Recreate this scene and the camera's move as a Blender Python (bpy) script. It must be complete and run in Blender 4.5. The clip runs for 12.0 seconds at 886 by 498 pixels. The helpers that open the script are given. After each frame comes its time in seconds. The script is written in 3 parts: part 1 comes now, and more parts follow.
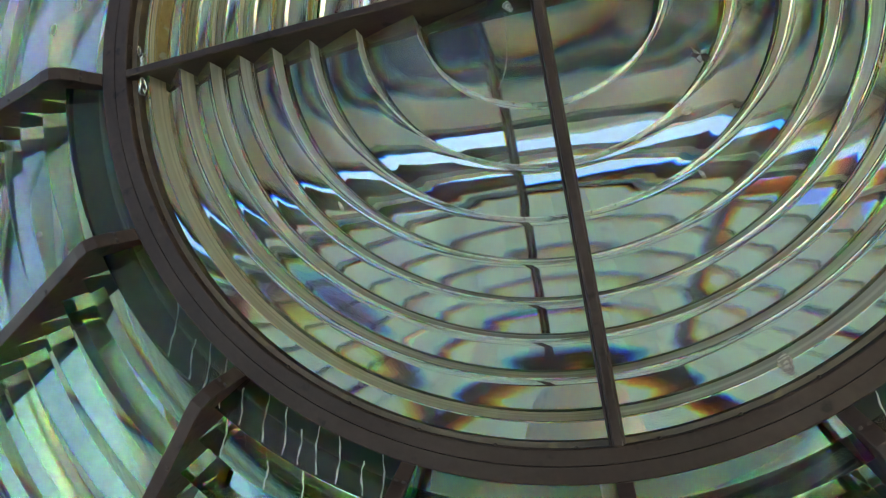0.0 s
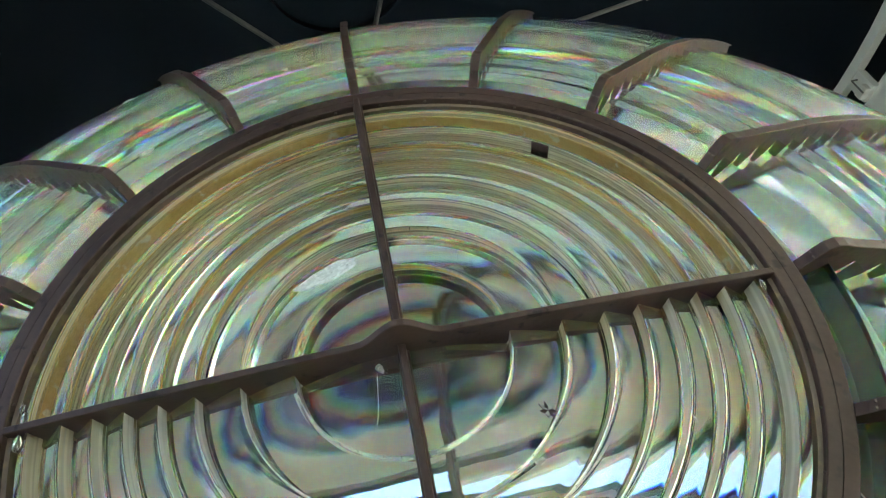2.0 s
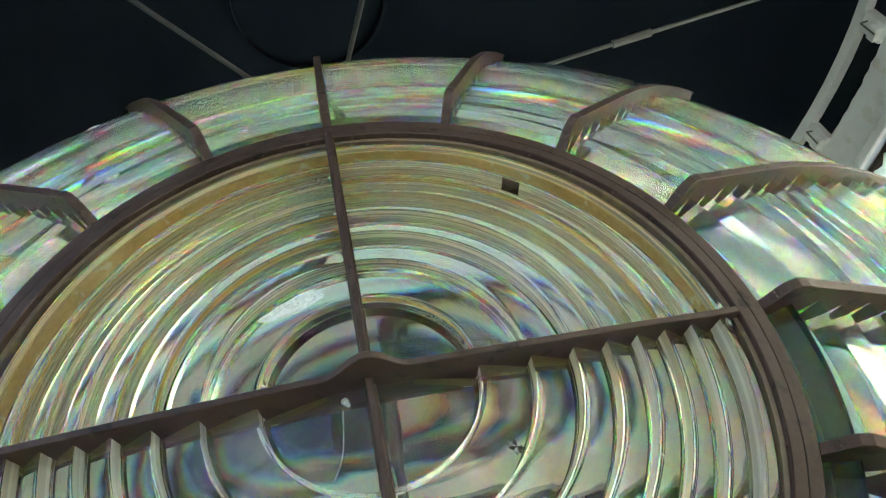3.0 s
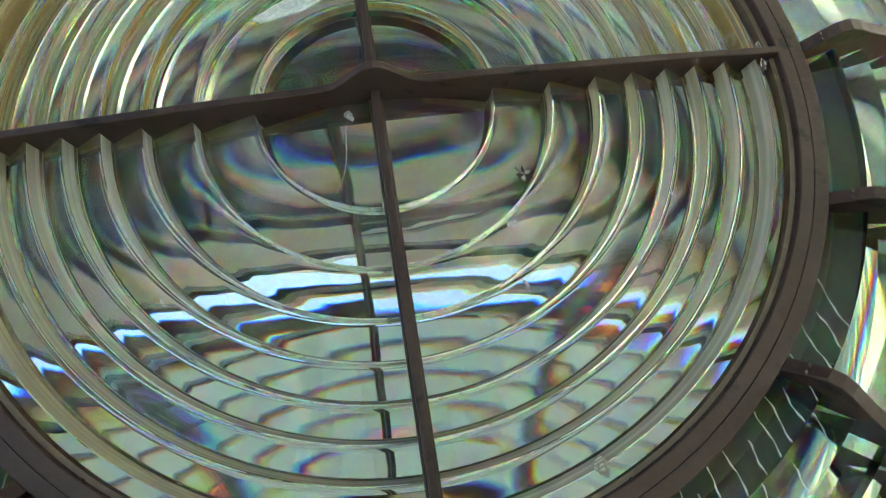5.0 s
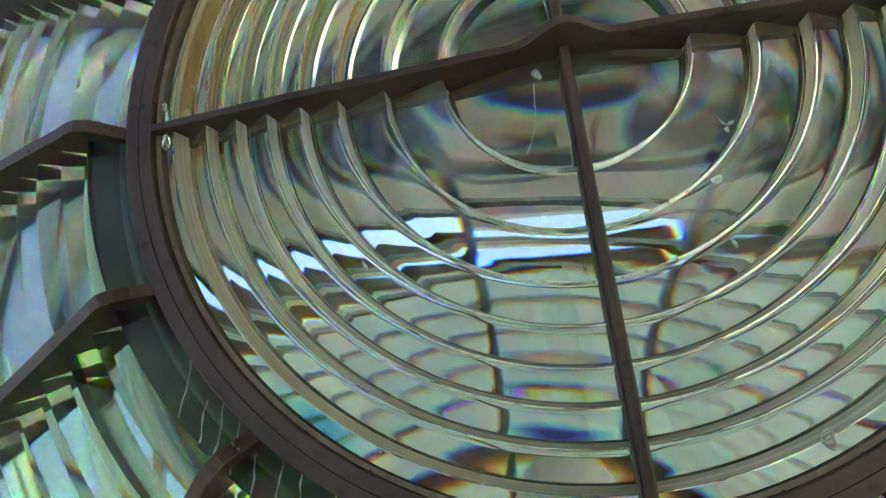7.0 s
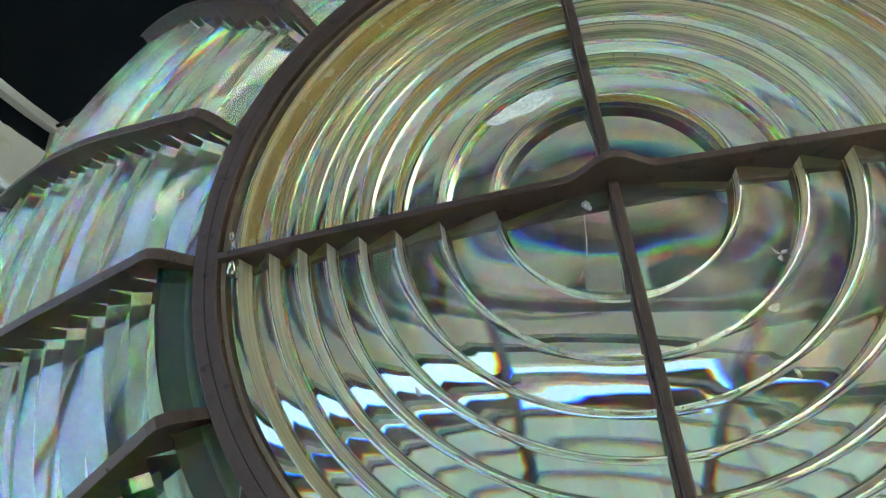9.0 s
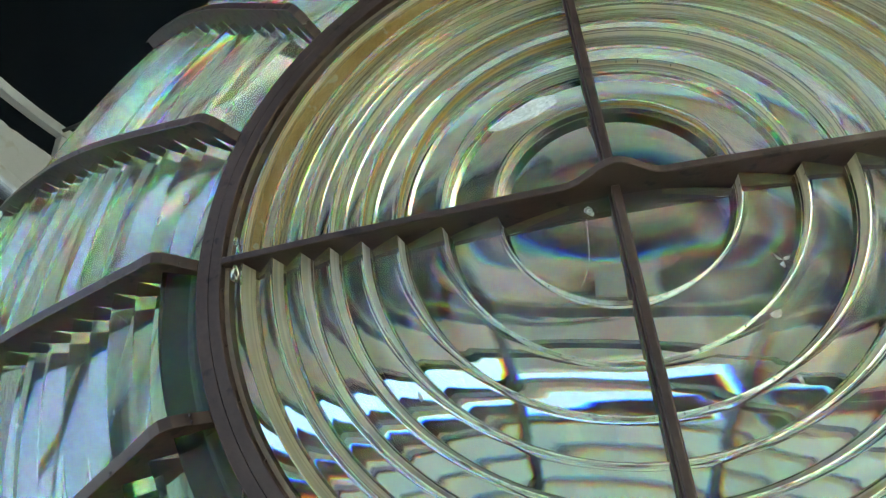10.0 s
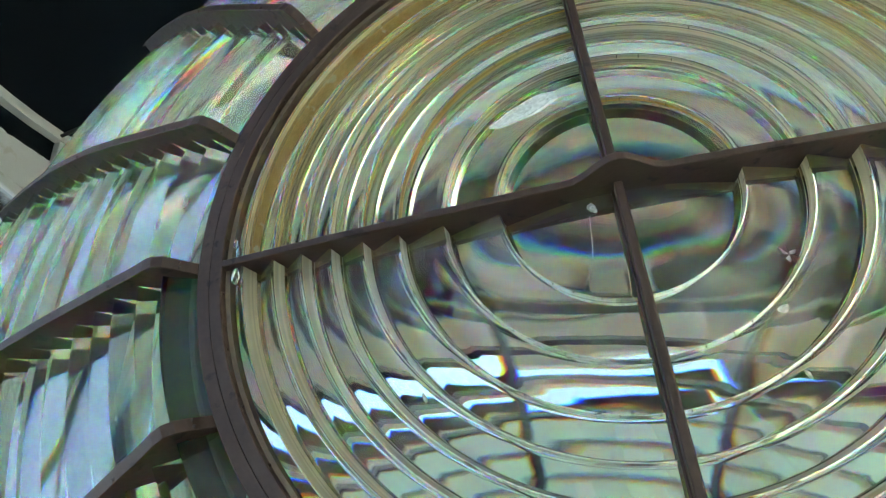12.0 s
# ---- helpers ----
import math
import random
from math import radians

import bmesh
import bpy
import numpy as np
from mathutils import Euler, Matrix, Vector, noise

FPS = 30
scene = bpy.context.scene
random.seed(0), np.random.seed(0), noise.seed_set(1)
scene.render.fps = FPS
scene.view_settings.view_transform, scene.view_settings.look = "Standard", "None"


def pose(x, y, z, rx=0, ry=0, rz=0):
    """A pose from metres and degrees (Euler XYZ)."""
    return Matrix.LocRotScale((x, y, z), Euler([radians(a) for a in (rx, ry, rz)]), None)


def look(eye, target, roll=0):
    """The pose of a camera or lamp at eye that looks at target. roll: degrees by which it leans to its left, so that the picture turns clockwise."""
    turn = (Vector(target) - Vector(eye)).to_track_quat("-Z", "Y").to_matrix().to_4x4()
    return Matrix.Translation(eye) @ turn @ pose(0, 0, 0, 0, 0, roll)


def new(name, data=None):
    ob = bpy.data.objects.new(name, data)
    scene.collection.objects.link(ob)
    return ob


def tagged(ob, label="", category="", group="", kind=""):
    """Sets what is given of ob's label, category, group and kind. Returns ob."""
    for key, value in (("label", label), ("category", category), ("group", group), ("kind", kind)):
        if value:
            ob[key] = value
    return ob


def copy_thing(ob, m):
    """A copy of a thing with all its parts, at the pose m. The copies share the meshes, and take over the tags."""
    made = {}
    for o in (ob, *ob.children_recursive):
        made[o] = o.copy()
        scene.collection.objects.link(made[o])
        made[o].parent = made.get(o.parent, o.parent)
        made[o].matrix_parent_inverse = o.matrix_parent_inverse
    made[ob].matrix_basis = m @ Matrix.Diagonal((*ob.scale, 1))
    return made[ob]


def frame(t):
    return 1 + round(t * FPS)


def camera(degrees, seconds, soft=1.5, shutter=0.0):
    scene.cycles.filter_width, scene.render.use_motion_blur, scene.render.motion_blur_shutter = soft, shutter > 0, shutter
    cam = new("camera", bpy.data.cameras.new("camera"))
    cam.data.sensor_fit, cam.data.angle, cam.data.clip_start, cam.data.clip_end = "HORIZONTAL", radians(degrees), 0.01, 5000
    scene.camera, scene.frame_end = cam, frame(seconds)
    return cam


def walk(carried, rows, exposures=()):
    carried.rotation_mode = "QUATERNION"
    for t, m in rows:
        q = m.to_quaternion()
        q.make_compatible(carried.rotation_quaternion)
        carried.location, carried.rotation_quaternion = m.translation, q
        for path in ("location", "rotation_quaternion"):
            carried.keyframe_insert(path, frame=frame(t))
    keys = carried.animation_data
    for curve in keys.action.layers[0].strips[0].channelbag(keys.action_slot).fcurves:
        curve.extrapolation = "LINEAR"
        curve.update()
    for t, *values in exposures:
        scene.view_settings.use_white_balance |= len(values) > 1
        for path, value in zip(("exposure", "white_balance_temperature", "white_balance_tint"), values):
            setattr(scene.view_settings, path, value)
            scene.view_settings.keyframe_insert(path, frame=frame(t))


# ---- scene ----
# The lens axis runs along y, its centre stands 2.0 m over the gallery floor,
# and the lamp's place, the lantern's axis, lies 0.92 m behind the front panel.
cam = camera(65.51, 12.0, soft=1.15)
PATH = [
    (0, (-0.0327, -0.7405, 1.5258), (-0.3384, 1.1843, 1.9747), -7.66),
    (0.5, (0.0063, -0.7898, 1.5010), (-0.0842, 1.0634, 2.2477), -10.63),
    (1, (0.0171, -0.8215, 1.4951), (0.0604, 0.8459, 2.5987), -12.72),
    (1.5, (0.0166, -0.8131, 1.4944), (0.1386, 0.7964, 2.6753), -14.07),
    (2, (0.0178, -0.8058, 1.4975), (0.1519, 0.7386, 2.7612), -14.48),
    (2.5, (0.0145, -0.8042, 1.4957), (0.2169, 0.6755, 2.8260), -15.97),
    (2.7, (0.0121, -0.8014, 1.4968), (0.2313, 0.6726, 2.8307), -16.20),
    (4.3, (-0.0076, -0.7519, 1.4922), (0.3936, 0.9564, 2.4517), -13.94),
    (4.5, (-0.0125, -0.7445, 1.4990), (0.3057, 1.0468, 2.3297), -11.98),
    (5, (-0.0245, -0.7350, 1.5105), (0.1676, 1.1295, 2.2081), -9.85),
    (5.5, (-0.0310, -0.7280, 1.5170), (0.1321, 1.1672, 2.1347), -9.44),
    (6, (-0.0400, -0.7265, 1.5210), (0.1016, 1.1878, 2.0826), -9.27),
    (6.5, (-0.0580, -0.7290, 1.5250), (-0.0819, 1.1811, 2.1175), -8.13),
    (7, (-0.0830, -0.7310, 1.5250), (-0.3133, 1.1488, 2.1679), -6.73),
    (7.5, (-0.1000, -0.7340, 1.5220), (-0.3685, 1.0879, 2.3022), -6.41),
    (7.7, (-0.1025, -0.7360, 1.5205), (-0.3850, 1.0584, 2.3573), -5.79),
    (9.5, (-0.0910, -0.7427, 1.5143), (-0.3890, 0.9579, 2.5238), -5.00),
    (10, (-0.0909, -0.7441, 1.5138), (-0.3940, 0.9532, 2.5273), -4.78),
    (10.5, (-0.0900, -0.7457, 1.5130), (-0.3864, 0.9501, 2.5310), -4.83),
    (11, (-0.0882, -0.7467, 1.5123), (-0.3839, 0.9469, 2.5341), -4.86),
    (11.5, (-0.0875, -0.7473, 1.5120), (-0.3766, 0.9464, 2.5356), -4.95),
    (12, (-0.0941, -0.7381, 1.5178), (-0.3987, 0.9596, 2.5302), -5.65),
]
walk(cam, [(t, look(eye, target, roll)) for t, eye, target, roll in PATH], [(0, 3.08, 7400, 21), (0.5, 3.32, 7400, 21), (1, 3.40, 7350, 22), (1.5, 3.38, 7350, 23), (2.5, 3.70, 7450, 25), (4.5, 3.52, 7350, 21), (5.5, 3.18, 7400, 22), (7.5, 3.28, 7350, 21), (9.5, 3.55, 7300, 21), (12, 3.55, 7300, 21)])

# ---- light ----
SUN_AZ, SUN_EL = radians(96), radians(48)
world = bpy.data.worlds.new("sky")
scene.world = world
world.use_nodes = True
wn, wl = world.node_tree.nodes, world.node_tree.links
sky = wn.new("ShaderNodeTexSky")
sky.sky_type, sky.sun_disc = "NISHITA", False
sky.sun_elevation, sky.sun_rotation = SUN_EL, SUN_AZ
sky.air_density, sky.dust_density, sky.ozone_density = 1.0, 0.3, 1.0
wl.new(sky.outputs[0], wn["Background"].inputs["Color"])
wn["Background"].inputs["Strength"].default_value = 0.09
sun = new("sun", bpy.data.lights.new("sun", "SUN"))
sun.data.energy, sun.data.angle, sun.data.color = 2.3, radians(1.5), (1.0, 0.95, 0.88)
sun.matrix_world = look((0, 0, 0), (-math.sin(SUN_AZ) * math.cos(SUN_EL), -math.cos(SUN_AZ) * math.cos(SUN_EL), -math.sin(SUN_EL)))
scene.cycles.max_bounces, scene.cycles.transmission_bounces, scene.cycles.glossy_bounces = 24, 24, 12

# ---- materials ----
def material(name):
    m = bpy.data.materials.new(name)
    m.use_nodes = True
    return m, m.node_tree.nodes, m.node_tree.links


def rough_paint(name, dark, light, roughness=0.5, metal=0.0, scale=30.0, bump=0.15, spots=None):
    """Two scales of noise between two colours, with a fine relief; spots: a third colour in small patches."""
    m, n, l = material(name)
    b = n["Principled BSDF"]
    tc = n.new("ShaderNodeTexCoord")
    big, small = n.new("ShaderNodeTexNoise"), n.new("ShaderNodeTexNoise")
    big.inputs["Scale"].default_value, big.inputs["Detail"].default_value = scale * 0.2, 5
    small.inputs["Scale"].default_value, small.inputs["Detail"].default_value = scale * 4, 6
    ramp = n.new("ShaderNodeValToRGB")
    ramp.color_ramp.elements[0].position, ramp.color_ramp.elements[0].color = 0.35, (*dark, 1)
    ramp.color_ramp.elements[1].position, ramp.color_ramp.elements[1].color = 0.65, (*light, 1)
    mixv = n.new("ShaderNodeMath")
    mixv.operation = "MULTIPLY_ADD"
    mixv.inputs[1].default_value = 0.35
    l.new(tc.outputs["Object"], big.inputs["Vector"])
    l.new(tc.outputs["Object"], small.inputs["Vector"])
    l.new(small.outputs["Fac"], mixv.inputs[0])
    sc = n.new("ShaderNodeMath")
    sc.operation, sc.inputs[1].default_value = "MULTIPLY", 0.65
    l.new(big.outputs["Fac"], sc.inputs[0])
    l.new(sc.outputs[0], mixv.inputs[2])
    l.new(mixv.outputs[0], ramp.inputs["Fac"])
    colour = ramp.outputs["Color"]
    if spots:
        patch = n.new("ShaderNodeTexNoise")
        patch.inputs["Scale"].default_value, patch.inputs["Detail"].default_value = scale * 1.3, 8
        l.new(tc.outputs["Object"], patch.inputs["Vector"])
        edge = n.new("ShaderNodeValToRGB")
        edge.color_ramp.elements[0].position, edge.color_ramp.elements[1].position = 0.60, 0.66
        l.new(patch.outputs["Fac"], edge.inputs["Fac"])
        mix = n.new("ShaderNodeMix")
        mix.data_type = "RGBA"
        l.new(edge.outputs["Color"], mix.inputs[0])
        l.new(colour, mix.inputs[6])
        mix.inputs[7].default_value = (*spots, 1)
        colour = mix.outputs[2]
    l.new(colour, b.inputs["Base Color"])
    rr = n.new("ShaderNodeMapRange")
    rr.inputs[3].default_value, rr.inputs[4].default_value = roughness - 0.12, roughness + 0.15
    l.new(small.outputs["Fac"], rr.inputs[0])
    l.new(rr.outputs[0], b.inputs["Roughness"])
    b.inputs["Metallic"].default_value = metal
    bp = n.new("ShaderNodeBump")
    bp.inputs["Strength"].default_value, bp.inputs["Distance"].default_value = bump, 0.002
    l.new(small.outputs["Fac"], bp.inputs["Height"])
    l.new(bp.outputs[0], b.inputs["Normal"])
    return m


def spectrum(count):
    """Bands of light from red to violet: the place of each in the spread of indices (-1 to 1) and its share of red, green and blue."""
    places = [2 * k / (count - 1) - 1 for k in range(count)]
    raw = [[math.exp(-((p - c) / 0.40) ** 2) for c in (-0.72, 0.0, 0.72)] for p in places]
    whole = [sum(row[i] for row in raw) for i in range(3)]
    return [(p, tuple(v / w for v, w in zip(row, whole))) for p, row in zip(places, raw)]


def lens_glass(name, tint, spread, wave_height=0.03, dust_glare=0.0):
    """Old lens glass, faintly green, with slow waves in the surface. spread: how far the indices of red and violet light lie from the middle."""
    m, n, l = material(name)
    n.remove(n["Principled BSDF"])
    tc = n.new("ShaderNodeTexCoord")
    wave = n.new("ShaderNodeTexNoise")
    wave.inputs["Scale"].default_value, wave.inputs["Detail"].default_value = 9.0, 1.5
    l.new(tc.outputs["Object"], wave.inputs["Vector"])
    bp = n.new("ShaderNodeBump")
    bp.inputs["Strength"].default_value, bp.inputs["Distance"].default_value = wave_height, 0.01
    l.new(wave.outputs["Fac"], bp.inputs["Height"])
    last = None
    for place, share in spectrum(7) if spread else [(0.0, (1.0, 1.0, 1.0))]:
        g = n.new("ShaderNodeBsdfGlass")
        g.inputs["Color"].default_value = tuple(c * k for c, k in zip(tint, share)) + (1,)
        g.inputs["IOR"].default_value = 1.52 + place * spread
        g.inputs["Roughness"].default_value = 0.0
        l.new(bp.outputs[0], g.inputs["Normal"])
        if last is None:
            last = g.outputs[0]
        else:
            add = n.new("ShaderNodeAddShader")
            l.new(last, add.inputs[0])
            l.new(g.outputs[0], add.inputs[1])
            last = add.outputs[0]
    if dust_glare:
        # a film of dust in smears, also painting faint reflections, and single specks
        smear, speck, film, grain = n.new("ShaderNodeTexNoise"), n.new("ShaderNodeTexNoise"), n.new("ShaderNodeMapRange"), n.new("ShaderNodeMapRange")
        smear.inputs["Scale"].default_value, smear.inputs["Detail"].default_value, smear.inputs["Distortion"].default_value = 11.0, 6, 1.2
        speck.inputs["Scale"].default_value, speck.inputs["Detail"].default_value = 420.0, 1
        film.inputs[1].default_value, film.inputs[2].default_value, film.inputs[4].default_value = 0.45, 0.75, dust_glare
        grain.inputs[1].default_value, grain.inputs[2].default_value, grain.inputs[4].default_value = 0.76, 0.80, 0.35
        both, veil, mix = n.new("ShaderNodeMath"), n.new("ShaderNodeBsdfDiffuse"), n.new("ShaderNodeMixShader")
        both.operation = "ADD"
        veil.inputs[0].default_value = (0.78, 0.76, 0.74, 1)
        l.new(tc.outputs["Object"], smear.inputs["Vector"])
        l.new(tc.outputs["Object"], speck.inputs["Vector"])
        l.new(smear.outputs["Fac"], film.inputs[0])
        l.new(speck.outputs["Fac"], grain.inputs[0])
        l.new(film.outputs[0], both.inputs[0])
        l.new(grain.outputs[0], both.inputs[1])
        l.new(both.outputs[0], mix.inputs[0])
        l.new(last, mix.inputs[1])
        l.new(veil.outputs[0], mix.inputs[2])
        last = mix.outputs[0]
    l.new(last, n["Material Output"].inputs["Surface"])
    return m


def ground_glass(name, tones, glow=0.6, see=0.68, stain=0.15, lines=330.0, streaky=0.25, gloss=1.9):
    """Ground and cemented glass faces: cream to gold, streaked, letting some light through; each piece has its own tone."""
    m, n, l = material(name)
    n.remove(n["Principled BSDF"])
    tc, info = n.new("ShaderNodeTexCoord"), n.new("ShaderNodeObjectInfo")
    # grinding lines that run round the lens axis
    apart, round_, both = n.new("ShaderNodeSeparateXYZ"), n.new("ShaderNodeVectorMath"), n.new("ShaderNodeCombineXYZ")
    flat = n.new("ShaderNodeCombineXYZ")
    l.new(tc.outputs["Object"], apart.inputs[0])
    l.new(apart.outputs["X"], flat.inputs["X"])
    l.new(apart.outputs["Z"], flat.inputs["Y"])
    round_.operation = "LENGTH"
    l.new(flat.outputs[0], round_.inputs[0])
    l.new(round_.outputs["Value"], both.inputs["X"])
    l.new(apart.outputs["Y"], both.inputs["Y"])
    own = n.new("ShaderNodeMath")
    own.operation, own.inputs[1].default_value = "MULTIPLY", 7.0
    l.new(info.outputs["Random"], own.inputs[0])
    l.new(own.outputs[0], both.inputs["Z"])
    fine, broad = n.new("ShaderNodeTexNoise"), n.new("ShaderNodeTexNoise")
    fine.inputs["Scale"].default_value, fine.inputs["Detail"].default_value = lines * 0.7, 3
    broad.inputs["Scale"].default_value, broad.inputs["Detail"].default_value = 7.0, 4
    l.new(both.outputs[0], fine.inputs["Vector"])
    l.new(tc.outputs["Object"], broad.inputs["Vector"])
    add = n.new("ShaderNodeMath")
    add.operation, add.inputs[1].default_value = "MULTIPLY_ADD", 0.55
    half_way = n.new("ShaderNodeMath")
    half_way.operation, half_way.inputs[1].default_value = "MULTIPLY_ADD", 0.35
    l.new(fine.outputs["Fac"], add.inputs[0])
    l.new(half_way.outputs[0], add.inputs[2])
    l.new(info.outputs["Random"], half_way.inputs[0])
    shift = n.new("ShaderNodeMath")
    shift.operation, shift.inputs[1].default_value = "MULTIPLY", 0.2
    l.new(broad.outputs["Fac"], shift.inputs[0])
    l.new(shift.outputs[0], half_way.inputs[2])
    ramp = n.new("ShaderNodeValToRGB")
    ramp.color_ramp.elements[0].position, ramp.color_ramp.elements[0].color = 0.40, (*tones[0], 1)
    ramp.color_ramp.elements[1].position, ramp.color_ramp.elements[1].color = 0.66, (*tones[2], 1)
    mid = ramp.color_ramp.elements.new(0.5)
    mid.color = (*tones[1], 1)
    l.new(add.outputs[0], ramp.inputs["Fac"])
    d, t, g = n.new("ShaderNodeBsdfDiffuse"), n.new("ShaderNodeBsdfTranslucent"), n.new("ShaderNodeBsdfGlossy")
    g.inputs["Roughness"].default_value = 0.16
    l.new(ramp.outputs[0], d.inputs[0])
    l.new(ramp.outputs[0], t.inputs[0])
    one, two, f = n.new("ShaderNodeMixShader"), n.new("ShaderNodeMixShader"), n.new("ShaderNodeFresnel")
    f.inputs["IOR"].default_value = gloss
    one.inputs[0].default_value = glow
    l.new(f.outputs[0], two.inputs[0])
    l.new(d.outputs[0], one.inputs[1])
    l.new(t.outputs[0], one.inputs[2])
    l.new(one.outputs[0], two.inputs[1])
    l.new(g.outputs[0], two.inputs[2])
    clear, three = n.new("ShaderNodeBsdfGlass"), n.new("ShaderNodeMixShader")
    clear.inputs["IOR"].default_value, clear.inputs["Roughness"].default_value = 1.52, 0.015
    wash = n.new("ShaderNodeMix")
    wash.data_type, wash.inputs[0].default_value, wash.inputs[6].default_value = "RGBA", stain, (0.97, 0.98, 0.93, 1)
    l.new(ramp.outputs[0], wash.inputs[7])
    l.new(wash.outputs[2], clear.inputs["Color"])
    streak, window = n.new("ShaderNodeTexNoise"), n.new("ShaderNodeMapRange")
    streak.inputs["Scale"].default_value, streak.inputs["Detail"].default_value = lines, 2
    l.new(both.outputs[0], streak.inputs["Vector"])
    window.inputs[1].default_value, window.inputs[2].default_value = 0.42, 0.56
    window.inputs[3].default_value, window.inputs[4].default_value = see - streaky, min(see + streaky, 1.0)
    l.new(streak.outputs["Fac"], window.inputs[0])
    l.new(window.outputs[0], three.inputs[0])
    l.new(two.outputs[0], three.inputs[1])
    l.new(clear.outputs[0], three.inputs[2])
    l.new(three.outputs[0], n["Material Output"].inputs["Surface"])
    return m


def cloth(name):
    """Thin woven cloth that glows with the daylight behind it."""
    m, n, l = material(name)
    n.remove(n["Principled BSDF"])
    tc, weave, broad = n.new("ShaderNodeTexCoord"), n.new("ShaderNodeTexNoise"), n.new("ShaderNodeTexNoise")
    weave.inputs["Scale"].default_value, broad.inputs["Scale"].default_value = 260, 3
    l.new(tc.outputs["Object"], weave.inputs["Vector"])
    l.new(tc.outputs["Object"], broad.inputs["Vector"])
    mix, ramp = n.new("ShaderNodeMath"), n.new("ShaderNodeValToRGB")
    mix.operation = "ADD"
    l.new(weave.outputs["Fac"], mix.inputs[0])
    l.new(broad.outputs["Fac"], mix.inputs[1])
    ramp.color_ramp.elements[0].position, ramp.color_ramp.elements[0].color = 0.3, (0.80, 0.868, 0.800, 1)
    ramp.color_ramp.elements[1].position, ramp.color_ramp.elements[1].color = 1.0, (0.89, 0.948, 0.880, 1)
    half = n.new("ShaderNodeMath")
    half.operation, half.inputs[1].default_value = "MULTIPLY", 0.6
    l.new(mix.outputs[0], half.inputs[0])
    l.new(half.outputs[0], ramp.inputs["Fac"])
    d, t, both = n.new("ShaderNodeBsdfDiffuse"), n.new("ShaderNodeBsdfTranslucent"), n.new("ShaderNodeMixShader")
    both.inputs[0].default_value = 0.80
    l.new(ramp.outputs[0], d.inputs[0])
    l.new(ramp.outputs[0], t.inputs[0])
    l.new(d.outputs[0], both.inputs[1])
    l.new(t.outputs[0], both.inputs[2])
    l.new(both.outputs[0], n["Material Output"].inputs["Surface"])
    return m


def pane_glass(name):
    m, n, l = material(name)
    n.remove(n["Principled BSDF"])
    t, g, mix, f = n.new("ShaderNodeBsdfTransparent"), n.new("ShaderNodeBsdfGlossy"), n.new("ShaderNodeMixShader"), n.new("ShaderNodeFresnel")
    t.inputs[0].default_value = (0.58, 0.655, 0.685, 1)
    g.inputs["Roughness"].default_value = 0.02
    f.inputs["IOR"].default_value = 1.45
    l.new(f.outputs[0], mix.inputs[0])
    l.new(t.outputs[0], mix.inputs[1])
    l.new(g.outputs[0], mix.inputs[2])
    l.new(mix.outputs[0], n["Material Output"].inputs["Surface"])
    return m


BRONZE = rough_paint("brown_painted_bronze", (0.035, 0.021, 0.018), (0.066, 0.041, 0.035), 0.46, 0.0, 26, 0.25, (0.019, 0.013, 0.012))
BRONZE.node_tree.nodes["Principled BSDF"].inputs["Specular IOR Level"].default_value = 0.22
BRASS = rough_paint("stained_brass_channel", (0.10, 0.065, 0.035), (0.26, 0.19, 0.10), 0.5, 0.3, 40, 0.25)
RIVET = rough_paint("dark_rivet", (0.03, 0.02, 0.02), (0.07, 0.05, 0.045), 0.4, 0.6, 60)
TINT = (0.984, 0.986, 0.955)
GLASS = lens_glass("green_lens_glass_face", TINT, 0.010, 0.03, 0.12)
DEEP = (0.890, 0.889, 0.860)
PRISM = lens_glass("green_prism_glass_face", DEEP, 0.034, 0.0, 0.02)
# the same prism glass, with the foot sectors' shade put into a deeper tint
SHADE = lens_glass("shaded_green_prism_glass", (0.84, 0.93, 0.82), 0.0, 0.0)
CLEAR = lens_glass("green_lens_glass", TINT, 0.0)
CALM = lens_glass("green_prism_glass", DEEP, 0.0, 0.0)
CREAM = ground_glass("cream_ground_glass", ((0.93, 0.84, 0.63), (0.97, 0.93, 0.82), (0.98, 0.97, 0.93)), 0.62, 0.38, 0.12, 110.0, 0.10, 1.5)
PALE = ground_glass("pale_green_ground_glass", ((0.84, 0.78, 0.58), (0.93, 0.90, 0.77), (0.97, 0.96, 0.89)), 0.62, 0.55, 0.12)
GOLD = rough_paint("olive_cut_glass", (0.085, 0.070, 0.026), (0.21, 0.175, 0.080), 0.5, 0, 20, 0.3, (0.30, 0.26, 0.14))
GOLD.node_tree.nodes["Principled BSDF"].inputs["Specular IOR Level"].default_value = 0.15
HONEY = ground_glass("honey_stained_glass", ((0.78, 0.48, 0.14), (0.93, 0.72, 0.36), (0.98, 0.93, 0.79)), 0.6, 0.45, 0.35)
ENDS = ground_glass("dull_green_cut_glass", ((0.16, 0.20, 0.12), (0.26, 0.30, 0.20), (0.42, 0.46, 0.34)), 0.5, 0.28, 0.5)
CEMENT = rough_paint("golden_lens_cement", (0.66, 0.40, 0.13), (0.88, 0.66, 0.32), 0.5, 0, 30, 0.2, (0.90, 0.82, 0.60))
PASTE = rough_paint("pale_lens_cement", (0.68, 0.60, 0.42), (0.86, 0.82, 0.68), 0.5, 0, 30, 0.2, (0.60, 0.46, 0.24))
SCAR = ground_glass("milky_broken_glass", ((0.80, 0.80, 0.76), (0.90, 0.91, 0.88), (0.96, 0.97, 0.95)), 0.6, 0.22)
